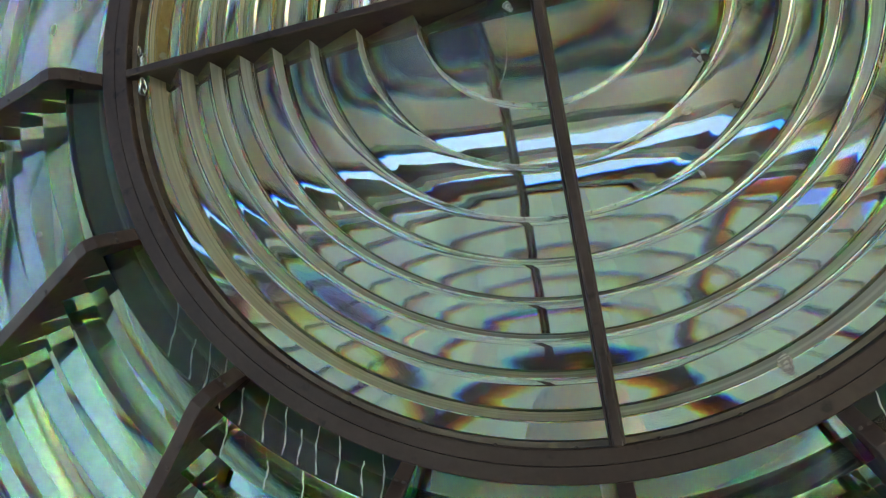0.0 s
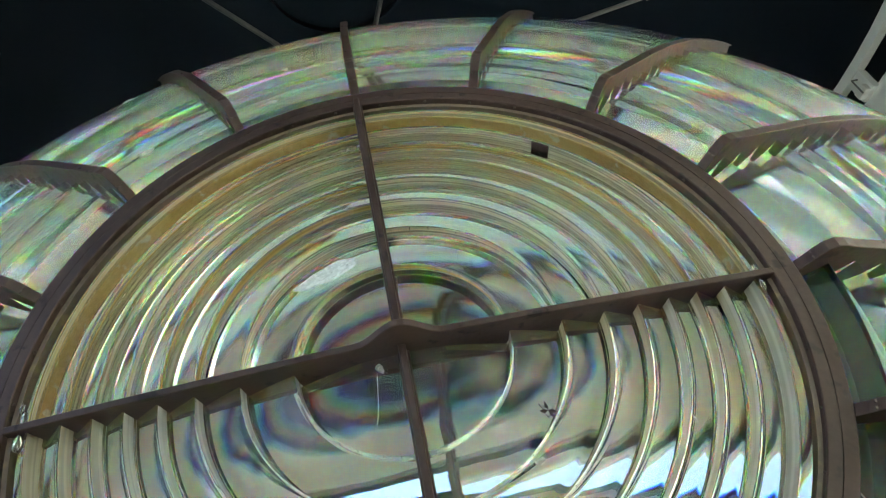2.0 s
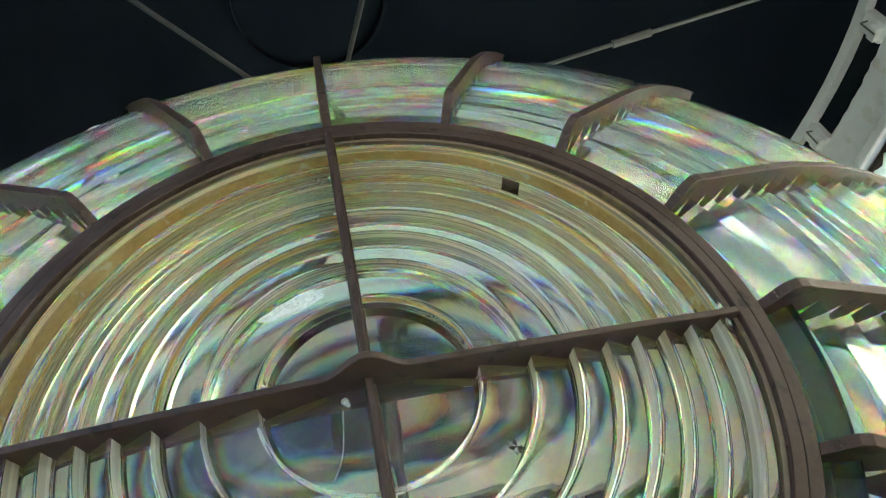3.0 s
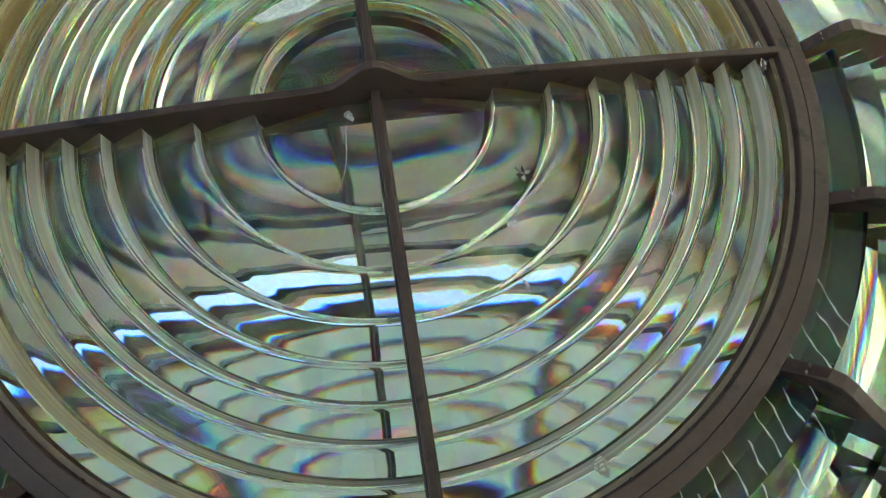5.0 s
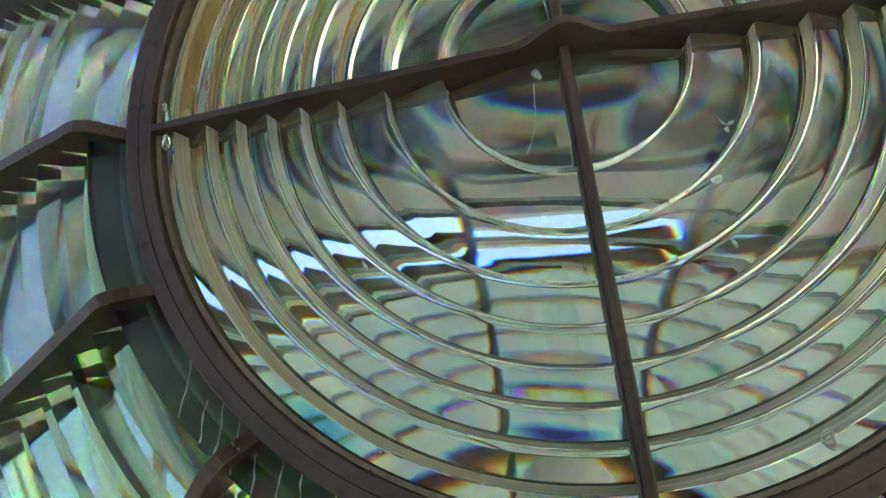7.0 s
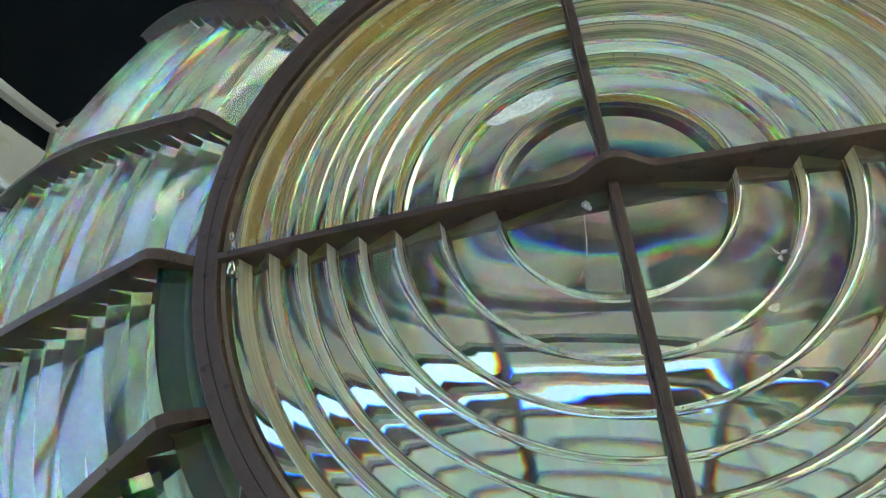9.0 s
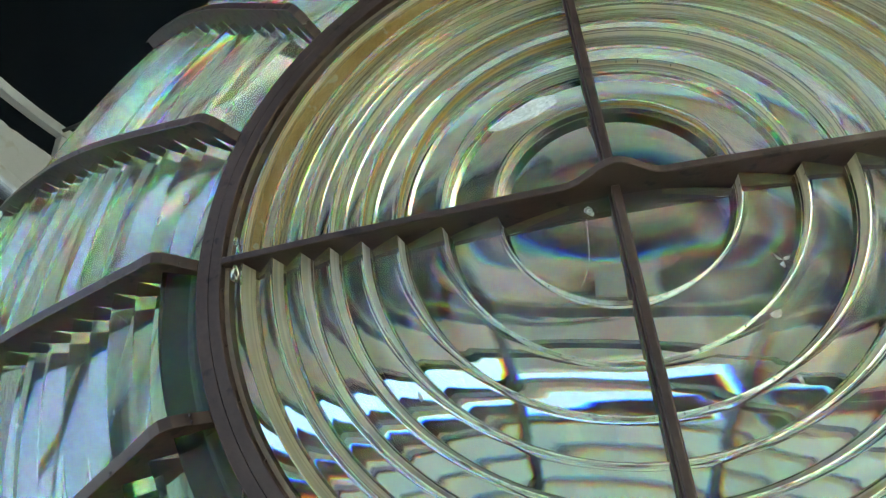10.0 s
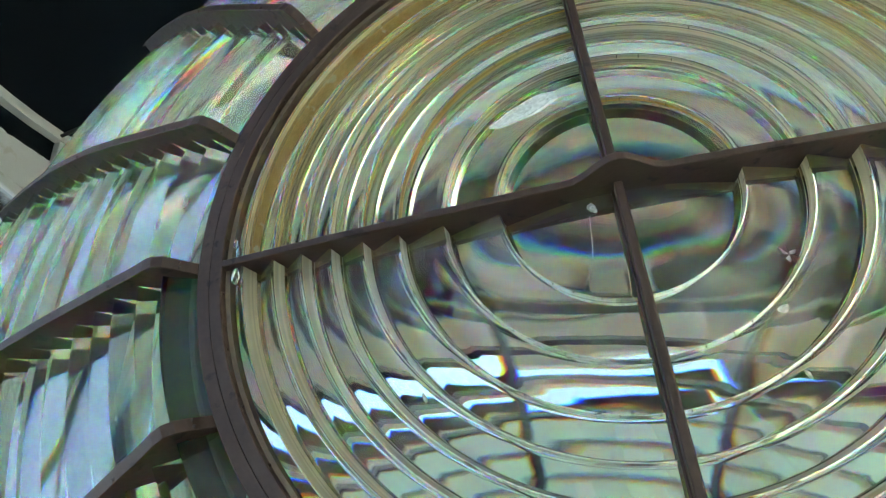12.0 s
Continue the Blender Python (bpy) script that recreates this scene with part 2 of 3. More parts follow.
MILK = rough_paint("milky_break", (0.50, 0.53, 0.50), (0.80, 0.83, 0.80), 0.25, 0, 40, 0.5, (0.34, 0.36, 0.33))
PUTTY = rough_paint("brown_putty", (0.080, 0.054, 0.036), (0.150, 0.104, 0.068), 0.45, 0, 22, 0.3, (0.17, 0.12, 0.06))
BLACK = rough_paint("black_dome_paint", (0.0010, 0.0014, 0.0024), (0.0040, 0.0056, 0.0086), 0.6, 0, 6, 0.2)
BLACK.node_tree.nodes["Principled BSDF"].inputs["Specular IOR Level"].default_value = 0.18
BLACK.node_tree.nodes["Principled BSDF"].inputs["Specular Tint"].default_value = (0.5, 0.72, 1.0, 1)
WHITE = rough_paint("white_lantern_paint", (0.80, 0.795, 0.785), (0.87, 0.865, 0.855), 0.4, 0, 8, 0.1, (0.74, 0.71, 0.66))
IRON = rough_paint("dark_grey_iron", (0.035, 0.035, 0.036), (0.075, 0.074, 0.073), 0.45, 0.3, 20)
STEEL = rough_paint("grey_steel", (0.16, 0.16, 0.16), (0.30, 0.30, 0.29), 0.4, 0.7, 20)
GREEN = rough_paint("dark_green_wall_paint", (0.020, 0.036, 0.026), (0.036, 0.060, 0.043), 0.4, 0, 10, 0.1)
DECK = rough_paint("worn_tan_deck_paint", (0.50, 0.50, 0.44), (0.62, 0.61, 0.54), 0.55, 0, 10, 0.2)
GLINT = rough_paint("pale_grey_glint", (0.42, 0.46, 0.43), (0.66, 0.70, 0.66), 0.4, 0, 60, 0.2)
CLOTH = cloth("blind_cloth")
PANE = pane_glass("window_glass")
SEA = rough_paint("hazy_green_land", (0.30, 0.34, 0.30), (0.42, 0.45, 0.38), 0.8, 0, 0.02, 0.0)
BULB = rough_paint("frosted_bulb", (0.6, 0.6, 0.56), (0.8, 0.8, 0.76), 0.3, 0, 12)


# ---- building helpers ----
def part(name, bm, mat, parent=None, label="", smooth=False):
    me = bpy.data.meshes.new(name)
    finish(bm)
    bm.to_mesh(me)
    bm.free()
    for one in (mat if isinstance(mat, (list, tuple)) else [mat]):
        me.materials.append(one)
    if smooth:
        me.shade_smooth()
    ob = new(name, me)
    ob.parent = parent
    if label:
        tagged(ob, label)
    return ob


def box(bm, x0, x1, y0, y1, z0, z1, bevel=0.0):
    made = bmesh.ops.create_cube(bm, size=1.0, matrix=Matrix.Translation(((x0 + x1) / 2, (y0 + y1) / 2, (z0 + z1) / 2)) @ Matrix.Diagonal((x1 - x0, y1 - y0, z1 - z0, 1)))
    if bevel:
        edges = {e for v in made["verts"] for e in v.link_edges}
        bmesh.ops.bevel(bm, geom=list(edges), offset=bevel, segments=2, affect="EDGES", profile=0.5)


def swept(bm, runs, a0, a1, steps, ends=None, axis="y"):
    """Turns a closed outline through an arc. runs: (points, material) pieces of the outline, each smooth in itself; points are (r, y).
    axis y: the lens axis; axis z: the lantern's axis, where points are (r, z). ends: the material of the two end faces."""
    def place(r, y, a):
        return (r * math.cos(a), y, r * math.sin(a)) if axis == "y" else (r * math.cos(a), r * math.sin(a), y)
    full = abs(a1 - a0) > 2 * math.pi - 1e-6
    for points, slot in runs:
        grid = [[bm.verts.new(place(r, y, a0 + (a1 - a0) * k / steps)) for r, y in points] for k in range(steps if full else steps + 1)]
        for k in range(steps):
            here, there = grid[k], grid[(k + 1) % len(grid)]
            for i in range(len(points) - 1):
                f = bm.faces.new((here[i], there[i], there[i + 1], here[i + 1]))
                f.material_index, f.smooth = slot, True
    if ends is not None and not full:
        outline = [p for points, _ in runs for p in points[:-1]]
        for a, back in ((a0, False), (a1, True)):
            vs = [bm.verts.new(place(r, y, a)) for r, y in outline]
            f = bm.faces.new(vs[::-1] if back else vs)
            f.material_index = ends


def finish(bm, sharp=0.3):
    """Welds the pieces of an outline and keeps its corners crisp."""
    bmesh.ops.remove_doubles(bm, verts=bm.verts, dist=2e-5)
    bmesh.ops.recalc_face_normals(bm, faces=bm.faces)
    for e in bm.edges:
        if len(e.link_faces) == 2:
            e.smooth = e.calc_face_angle(0.0) < sharp and e.link_faces[0].material_index == e.link_faces[1].material_index


def closed(points, slot=0):
    """An outline of flat pieces, all of one material."""
    return [([points[i], points[(i + 1) % len(points)]], slot) for i in range(len(points))]


def rod(bm, a, b, r, sides=10):
    a, b = Vector(a), Vector(b)
    turn = (b - a).to_track_quat("Z", "Y").to_matrix().to_4x4()
    bmesh.ops.create_cone(bm, cap_ends=True, segments=sides, radius1=r, radius2=r, depth=(b - a).length, matrix=Matrix.Translation((a + b) / 2) @ turn)


def thing(name, at, label, category, group="", kind=""):
    ob = new(name)
    ob.location = at
    ob.empty_display_size = 0.1
    return tagged(ob, label, category, group, kind)


# ---- the lens: one panel, seen from the front ----
FOCUS, FAR = 0.92, 2.02
RIDGES = (0.150, 0.224, 0.285, 0.334, 0.379, 0.420, 0.461, 0.505)
EDGE, TIP, BACK = 0.5262, 0.005, 0.060
TURN = 2 * math.pi / 16


def slope(r):
    """Tangent of the surface that sends light from the lamp out along the axis."""
    d = math.atan(r / (FOCUS - BACK))
    inside = math.asin(math.sin(d) / 1.52)
    return 0.9 * math.sin(inside) / (math.cos(inside) - 1 / 1.52)


def lens_face(r0, r1, y0, n):
    pts, y = [(r0, y0)], y0
    for i in range(n):
        a, b = r0 + (r1 - r0) * i / n, r0 + (r1 - r0) * (i + 1) / n
        y += slope((a + b) / 2) * (b - a)
        pts.append((b, y))
    return pts


def front_edge(r):
    """The depth of the radial plates' front edge at the radius r."""
    rs = (0.568, 0.580, 0.590, 0.602, 0.615, 0.630, 0.650, 0.70, 0.77, 0.86, 0.96, 1.05, 1.13, 1.25, 1.38, 1.55, 1.64)
    ys = (0.0, -0.013, -0.026, -0.036, -0.040, -0.036, -0.026, -0.007, 0.022, 0.058, 0.102, 0.148, 0.19, 0.262, 0.342, 0.452, 0.515)
    return float(np.interp(r, rs, ys))


panel = thing("lighthouse_lens", (0, 0, 2.0), "round stepped lighthouse lens of greenish glass rings in brown frames", "lens", "pair of lighthouse lenses")

# ring frames with a seam between them
bm = bmesh.new()
swept(bm, closed([(0.5330, 0.0015), (0.5345, 0), (0.5493, 0), (0.5498, 0.001), (0.5498, 0.062), (0.5330, 0.062)]), 0, 2 * math.pi, 192)
part("inner_ring_frame", bm, BRONZE, panel)
bm = bmesh.new()
swept(bm, closed([(0.5502, 0.001), (0.5507, 0), (0.5670, 0), (0.5685, 0.0015), (0.5685, 0.062), (0.5502, 0.062)]), 0, 2 * math.pi, 192)
part("outer_ring_frame", bm, BRONZE, panel)
# cross bar with its hub, lying in the level plane
bm = bmesh.new()
half = 0.5325
xs = [half * i / 60 for i in range(-60, 61)]
def bar_front(x):
    x = abs(x)
    base = float(np.interp(x, (0.0, 0.10, 0.25, 0.38, 0.533), (-0.029, -0.027, -0.020, -0.013, -0.002)))
    return base - 0.036 * (0.5 + 0.5 * math.cos(math.pi * min(x / 0.062, 1.0)))
section = ((0.0, 0.0040), (0.0012, 0.0052), (0.006, 0.0052), (0.0062, 0.0042), (1.0, 0.0042))
rings = []
for x in xs:
    f = bar_front(x)
    upper = [bm.verts.new((x, f + (d if d < 0.5 else BACK + 0.012 - f), h)) for d, h in section]
    lower = [bm.verts.new((x, v.co.y, -v.co.z)) for v in upper]
    rings.append(upper + lower[::-1])
for a, b in zip(rings, rings[1:]):
    for i in range(len(a)):
        bm.faces.new((a[i], b[i], b[(i + 1) % len(a)], a[(i + 1) % len(a)]))
bm.faces.new(rings[0])
bm.faces.new(rings[-1][::-1])
bmesh.ops.recalc_face_normals(bm, faces=bm.faces)
part("cross_bar", bm, BRONZE, panel)
for sign in (1, -1):
    bm = bmesh.new()
    z0, z1 = sorted((sign * 0.0054, sign * 0.5325))
    box(bm, -0.0052, 0.0052, -0.020, BACK + 0.012, z0, z1, 0.002)
    box(bm, -0.0085, 0.0085, -0.001, 0.006, z0, z1, 0.0015)
    part("upright_bar", bm, BRONZE, panel)

# glass rings, each in four quarters between the bars
def lean(r):
    """How fast light from the lamp spreads inside the glass at the radius r: the ridges' inner walls follow it."""
    return math.tan(math.asin(math.sin(math.atan(r / (FOCUS - BACK))) / 1.52))


quarter, DRAFT, JOINT = math.pi / 2, 0.9, 0.30
bed = BACK
for i in range(len(RIDGES) + 1):
    tip_r = RIDGES[i - 1] if i else 0.0
    next_r = RIDGES[i] if i < len(RIDGES) else EDGE
    start = (tip_r, TIP if i else TIP + 0.002)
    face = lens_face(start[0], next_r, start[1], 10)
    draft = DRAFT * lean(next_r) if i < len(RIDGES) else 0.0
    # the face ends where it meets the next ridge's wall
    face = [q for q in face if q[0] < next_r - draft * (q[1] - TIP) - 0.002]
    k = slope(next_r)
    last = face[-1]
    r1 = (next_r + draft * (TIP - last[1] + k * last[0])) / (1 + draft * k) - 0.0007
    y1 = last[1] + k * (r1 - last[0])
    face.append((r1, y1))
    # behind the step the joint between two rings leans further inwards
    r_back = r1 - (JOINT if i < len(RIDGES) else 0.0) * (BACK - y1)
    step_r = tip_r - DRAFT * lean(tip_r) * (bed - TIP)
    r_in, foot = step_r - JOINT * (BACK - bed), (step_r, bed)
    bed = y1
    runs = [(face, 0), ([(r1, y1), (r_back, BACK)], 5 if i < len(RIDGES) else 4), ([(r_back, BACK), (r_in if i else 0.0, BACK)], 2)]
    if i:
        runs[0] = ([(tip_r - 0.0003, TIP + 0.0022), (tip_r - 0.0001, TIP + 0.0011), (tip_r + 0.0006, TIP + 0.0004), (tip_r + 0.0016, TIP + 0.0005)] + face[1:], 0)
    gap = 0.0054 / max((tip_r + next_r) / 2, 0.05)
    name = "glass_ring" if i else "bulls_eye_glass"
    # the upper quarters are clear but for a honey-stained lip, the lower ones ground pale over most of the step
    for turns, lip, stained, bedding in (((0, 1), 0.38, HONEY, CEMENT), ((2, 3), 0.80, CREAM, PASTE)):
        wall = []
        if i:
            top = runs[0][0][0]
            mid = (foot[0] + (top[0] - foot[0]) * (1 - lip), foot[1] + (top[1] - foot[1]) * (1 - lip))
            wall = [([(r_in, BACK), foot], 5), ([foot, mid], 2), ([mid, top], 1)]
        bm = bmesh.new()
        swept(bm, runs + wall, gap, quarter - gap, 40, ends=3)
        first = part(name, bm, [GLASS, stained, CLEAR, GOLD, bedding, PALE], panel)
        for q in turns:
            ob = first if q == turns[0] else new(name, first.data)
            ob.parent, ob.rotation_euler = panel, (0, -q * quarter, 0)

# putty bed round the glass
bm = bmesh.new()
swept(bm, closed([(0.5268, 0.0135), (0.5326, 0.0120), (0.5326, 0.0600), (0.5268, 0.0600)]), 0, 2 * math.pi, 160)
part("putty_bed", bm, PUTTY, panel, "stained brown putty")

# radial plates with their flanges
PLATE_R = [0.5687] + [0.58 + (1.63 - 0.58) * (k / 46) ** 1.25 for k in range(47)]
def plate_depth(r):
    return float(np.interp(r, (0.56, 0.62, 0.8, 1.2, 1.63), (0.075, 0.135, 0.12, 0.115, 0.10)))
bm = bmesh.new()
for s in (1, -1):
    col = [[bm.verts.new((r, front_edge(r) + (0.003 if k == 0 else plate_depth(r)), 0.0022 * s)) for k in (0, 1)] for r in PLATE_R]
    for a, b in zip(col, col[1:]):
        bm.faces.new((a[0], a[1], b[1], b[0]) if s > 0 else (a[0], b[0], b[1], a[1]))

bm.verts.ensure_lookup_table()
n = len(PLATE_R) * 2
for i in range(len(PLATE_R) - 1):
    for k in (0, 1):
        p, q = 2 * i + k, 2 * (i + 1) + k
        bm.faces.new((bm.verts[p], bm.verts[q], bm.verts[n + q], bm.verts[n + p]))
bm.faces.new((bm.verts[0], bm.verts[1], bm.verts[n + 1], bm.verts[n]))
bm.faces.new((bm.verts[n - 2], bm.verts[n - 1], bm.verts[2 * n - 1], bm.verts[2 * n - 2]))
bmesh.ops.recalc_face_normals(bm, faces=bm.faces)
plate_mesh = part("radial_plate", bm, BRONZE, panel)
bm = bmesh.new()
loops = []
for i, r in enumerate(PLATE_R):
    w = 0.0085
    loops.append([bm.verts.new((r, front_edge(r) + d, h)) for d, h in ((0.0, -w + 0.001), (0.0, w - 0.001), (0.001, w), (0.004, w), (0.004, -w), (0.001, -w))])
for a, b in zip(loops, loops[1:]):
    for i in range(6):
        bm.faces.new((a[i], b[i], b[(i + 1) % 6], a[(i + 1) % 6]))
bm.faces.new(loops[0])
bm.faces.new(loops[-1][::-1])
bmesh.ops.recalc_face_normals(bm, faces=bm.faces)
flange = part("flange", bm, BRONZE, plate_mesh)
bm = bmesh.new()
bmesh.ops.create_cone(bm, cap_ends=True, segments=8, radius1=0.0030, radius2=0.0022, depth=0.0016, matrix=Matrix.Rotation(radians(90), 4, "X"))
bolt = part("bolt", bm, RIVET, plate_mesh)
BOLTS = [(0.585, 0.0045), (0.585, -0.0045), (0.70, 0.004), (0.84, -0.004), (1.0, 0.004), (1.2, -0.004), (1.42, 0.004)]
bolt.location = (BOLTS[0][0], front_edge(BOLTS[0][0]) - 0.0004, BOLTS[0][1])
for r, h in BOLTS[1:]:
    b = new("bolt", bolt.data)
    b.parent, b.location = plate_mesh, (r, front_edge(r) - 0.0004, h)
for k in range(1, 16):
    p = new("radial_plate", plate_mesh.data)
    for r, h in BOLTS:
        b = new("bolt", bolt.data)
        b.parent, b.location = p, (r, front_edge(r) - 0.0004, h)
    p.parent, p.rotation_euler = panel, (0, -k * TURN, 0)
    f = new("flange", flange.data)
    f.parent = p

# rim that closes the plates' outer ends
bm = bmesh.new()
swept(bm, closed([(1.632, 0.602), (1.638, 0.602), (1.638, 0.632), (1.632, 0.632)]), 0, 2 * math.pi, 128)
part("outer_rim", bm, BRONZE, panel)

# added dark backing behind the ring frames' lower half, to darken the foot prisms
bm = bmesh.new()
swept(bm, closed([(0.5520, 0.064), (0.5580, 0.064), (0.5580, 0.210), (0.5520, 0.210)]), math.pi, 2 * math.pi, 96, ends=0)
part("sleeve", bm, GREEN, panel, "dark green backing added to darken the foot prisms")

# reflecting prisms between the plates
SKEW, LOW_SKEW = 12.0, (6.0, 13.0, 10.0, 14.0)
TIPS = (0.618, 0.664, 0.714, 0.765, 0.819, 0.876, 0.933, 0.990, 1.049, 1.110, 1.171, 1.238, 1.306, 1.374, 1.442, 1.510, 1.570)
PRISM_Y = [front_edge(r) + float(np.interp(r, (0.61, 0.68, 0.8, 1.6), (0.041, 0.034, 0.036, 0.028))) for r in TIPS]
PRISMS = {}


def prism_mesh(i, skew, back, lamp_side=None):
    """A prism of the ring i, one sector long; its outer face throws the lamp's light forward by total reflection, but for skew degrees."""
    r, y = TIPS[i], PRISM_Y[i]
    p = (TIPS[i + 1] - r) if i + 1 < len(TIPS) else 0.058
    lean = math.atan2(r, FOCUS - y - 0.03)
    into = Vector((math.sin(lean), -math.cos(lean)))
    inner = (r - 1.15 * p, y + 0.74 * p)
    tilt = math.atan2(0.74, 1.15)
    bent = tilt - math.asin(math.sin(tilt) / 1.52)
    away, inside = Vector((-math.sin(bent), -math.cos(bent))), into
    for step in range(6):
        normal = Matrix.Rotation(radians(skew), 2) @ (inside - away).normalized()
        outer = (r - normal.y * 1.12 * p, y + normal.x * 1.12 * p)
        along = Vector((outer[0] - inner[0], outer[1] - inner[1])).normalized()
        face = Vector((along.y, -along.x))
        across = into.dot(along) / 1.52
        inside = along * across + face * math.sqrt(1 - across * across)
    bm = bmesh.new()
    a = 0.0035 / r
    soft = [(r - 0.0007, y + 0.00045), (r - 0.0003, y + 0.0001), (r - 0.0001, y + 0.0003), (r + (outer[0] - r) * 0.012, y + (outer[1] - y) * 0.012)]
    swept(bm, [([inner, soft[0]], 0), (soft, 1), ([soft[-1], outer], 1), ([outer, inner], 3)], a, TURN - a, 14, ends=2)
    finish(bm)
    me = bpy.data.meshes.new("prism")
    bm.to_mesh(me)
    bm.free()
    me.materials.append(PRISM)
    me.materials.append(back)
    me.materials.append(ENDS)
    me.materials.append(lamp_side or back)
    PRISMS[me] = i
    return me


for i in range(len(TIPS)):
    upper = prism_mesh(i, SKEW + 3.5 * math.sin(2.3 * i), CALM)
    # the first foot ring's darkness is painted green on its lamp side
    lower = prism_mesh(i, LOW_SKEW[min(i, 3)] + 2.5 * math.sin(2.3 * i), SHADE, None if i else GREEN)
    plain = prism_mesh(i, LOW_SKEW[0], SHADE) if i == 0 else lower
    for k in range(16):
        # the sectors at the foot are ground to another angle, with shade in their tint
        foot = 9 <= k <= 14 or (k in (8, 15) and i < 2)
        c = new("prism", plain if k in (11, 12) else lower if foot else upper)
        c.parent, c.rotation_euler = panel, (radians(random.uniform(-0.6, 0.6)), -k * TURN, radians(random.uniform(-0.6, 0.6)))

# thin pale tubes stand in for upright reflections in the dark foot prisms
def cement_run(i, x, reach):
    """A wavering upright painted reflection across the face of the prism ring i, at the distance x from the lens's
    upright axis.
    """
    p = TIPS[i + 1] - TIPS[i]
    curve = bpy.data.curves.new("cement_run", "CURVE")
    curve.dimensions, curve.bevel_depth, curve.bevel_resolution = "3D", 0.0011, 1
    line = curve.splines.new("POLY")
    line.points.add(11)
    for n, q in enumerate(line.points):
        r = TIPS[i] - (0.05 + reach * (1 - n / 11)) * p
        y = PRISM_Y[i] + (TIPS[i] - r) * 0.74 / 1.15 - 0.0007
        at = x + 0.0012 * math.sin(n * 0.55 + x * 130) + 0.0004 * math.sin(n * 1.7 + x * 70)
        q.co = (at, y, -math.sqrt(r * r - at * at), 1)
        q.radius = 0.75 + 0.35 * math.sin(n * 1.1 + x * 90)
    curve.materials.append(GLINT)
    run = new("cement_run", curve)
    run.parent = panel


for n in range(12):
    x = 0.255 + 0.0215 * n
    for side in (1, -1):
        at = side * (x + 0.004 * math.sin(5 * n + side))
        cement_run(0, at, 0.95 - 0.3 * (n % 3 == 1))
        if n % 2 == 0:
            cement_run(1, at + 0.008 * side, 0.45 + 0.2 * (n % 4 == 0))

# chips, scars and a patch in the glass
def scar(name, r, angle, length, width, turn, waves, mat, label, lift=0.0012):
    """A shell-shaped break in a glass face, with curved ridges."""
    edge = max([0.0] + [q for q in RIDGES if q < r])
    y = lens_face(edge, r, TIP if edge else TIP + 0.002, 8)[-1][1]
    k, c, t = slope(r), math.cos(radians(turn)), math.sin(radians(turn))
    bm = bmesh.new()
    rings = []
    for i in range(9):
        f = max(i / 8, 0.04)
        ring = []
        for j in range(28):
            a = 2 * math.pi * j / 28
            wob = 1 + 0.10 * math.sin(3 * a + r * 40) + 0.06 * math.sin(7 * a)
            u, v = f * wob * length / 2 * math.cos(a), f * wob * width / 2 * math.sin(a)
            u, v = u + 0.25 * length * (1 - f), v
            across, out = u * c - v * t, u * t + v * c
            h = 0.0010 * math.sin(f * waves * math.pi) * (1 if i < 8 else 0)
            ring.append(bm.verts.new((out, k * out - lift - h if i < 8 else k * out + 0.0004, across)))
        rings.append(ring)
    bm.faces.new(rings[0])
    for a, b in zip(rings, rings[1:]):
        for j in range(28):
            bm.faces.new((a[j], b[j], b[(j + 1) % 28], a[(j + 1) % 28]))
    bm.faces.new(rings[-1][::-1])
    ob = part(name, bm, mat, panel, label)
    for f in ob.data.polygons:
        f.use_smooth = True
    ob.matrix_basis = Matrix.Rotation(-radians(angle), 4, "Y") @ Matrix.Translation((r, y, 0))
    return ob


scar("glass_scar", 0.193, 118.5, 0.104, 0.040, 10, 5, MILK, "milky oval break in the glass")
def star_chip(r, angle, size, rays):
    """A chip with splinters of glass round a dark pit, dull and pale by turns."""
    edge = max([0.0] + [q for q in RIDGES if q < r])
    y, k = lens_face(edge, r, TIP, 8)[-1][1], slope(r)
    bm = bmesh.new()
    pit = bm.verts.new((0, -0.0016, 0))
    rim = []
    for j in range(2 * rays):
        a = math.pi * (j + random.uniform(-0.25, 0.25)) / rays
        out = size * (0.5 if j % 2 else 0.26) * random.uniform(0.75, 1.2)
        x, z = out * math.cos(a), 0.72 * out * math.sin(a)
        rim.append(bm.verts.new((x, k * x - (0.0030 if j % 2 else 0.0006), z)))
    floor_ring = [bm.verts.new((v.co.x, k * v.co.x + 0.0006, v.co.z)) for v in rim]
    for j in range(2 * rays):
        n = (j + 1) % (2 * rays)
        bm.faces.new((pit, rim[j], rim[n])).material_index = (j // 2) % 2
        bm.faces.new((rim[n], rim[j], floor_ring[j], floor_ring[n]))
    bm.faces.new(floor_ring)
    ob = part("glass_chip", bm, [RIVET, SCAR], panel, "star-shaped dark chip in the glass")
    ob.matrix_basis = Matrix.Rotation(-radians(angle), 4, "Y") @ Matrix.Translation((r, y, 0))


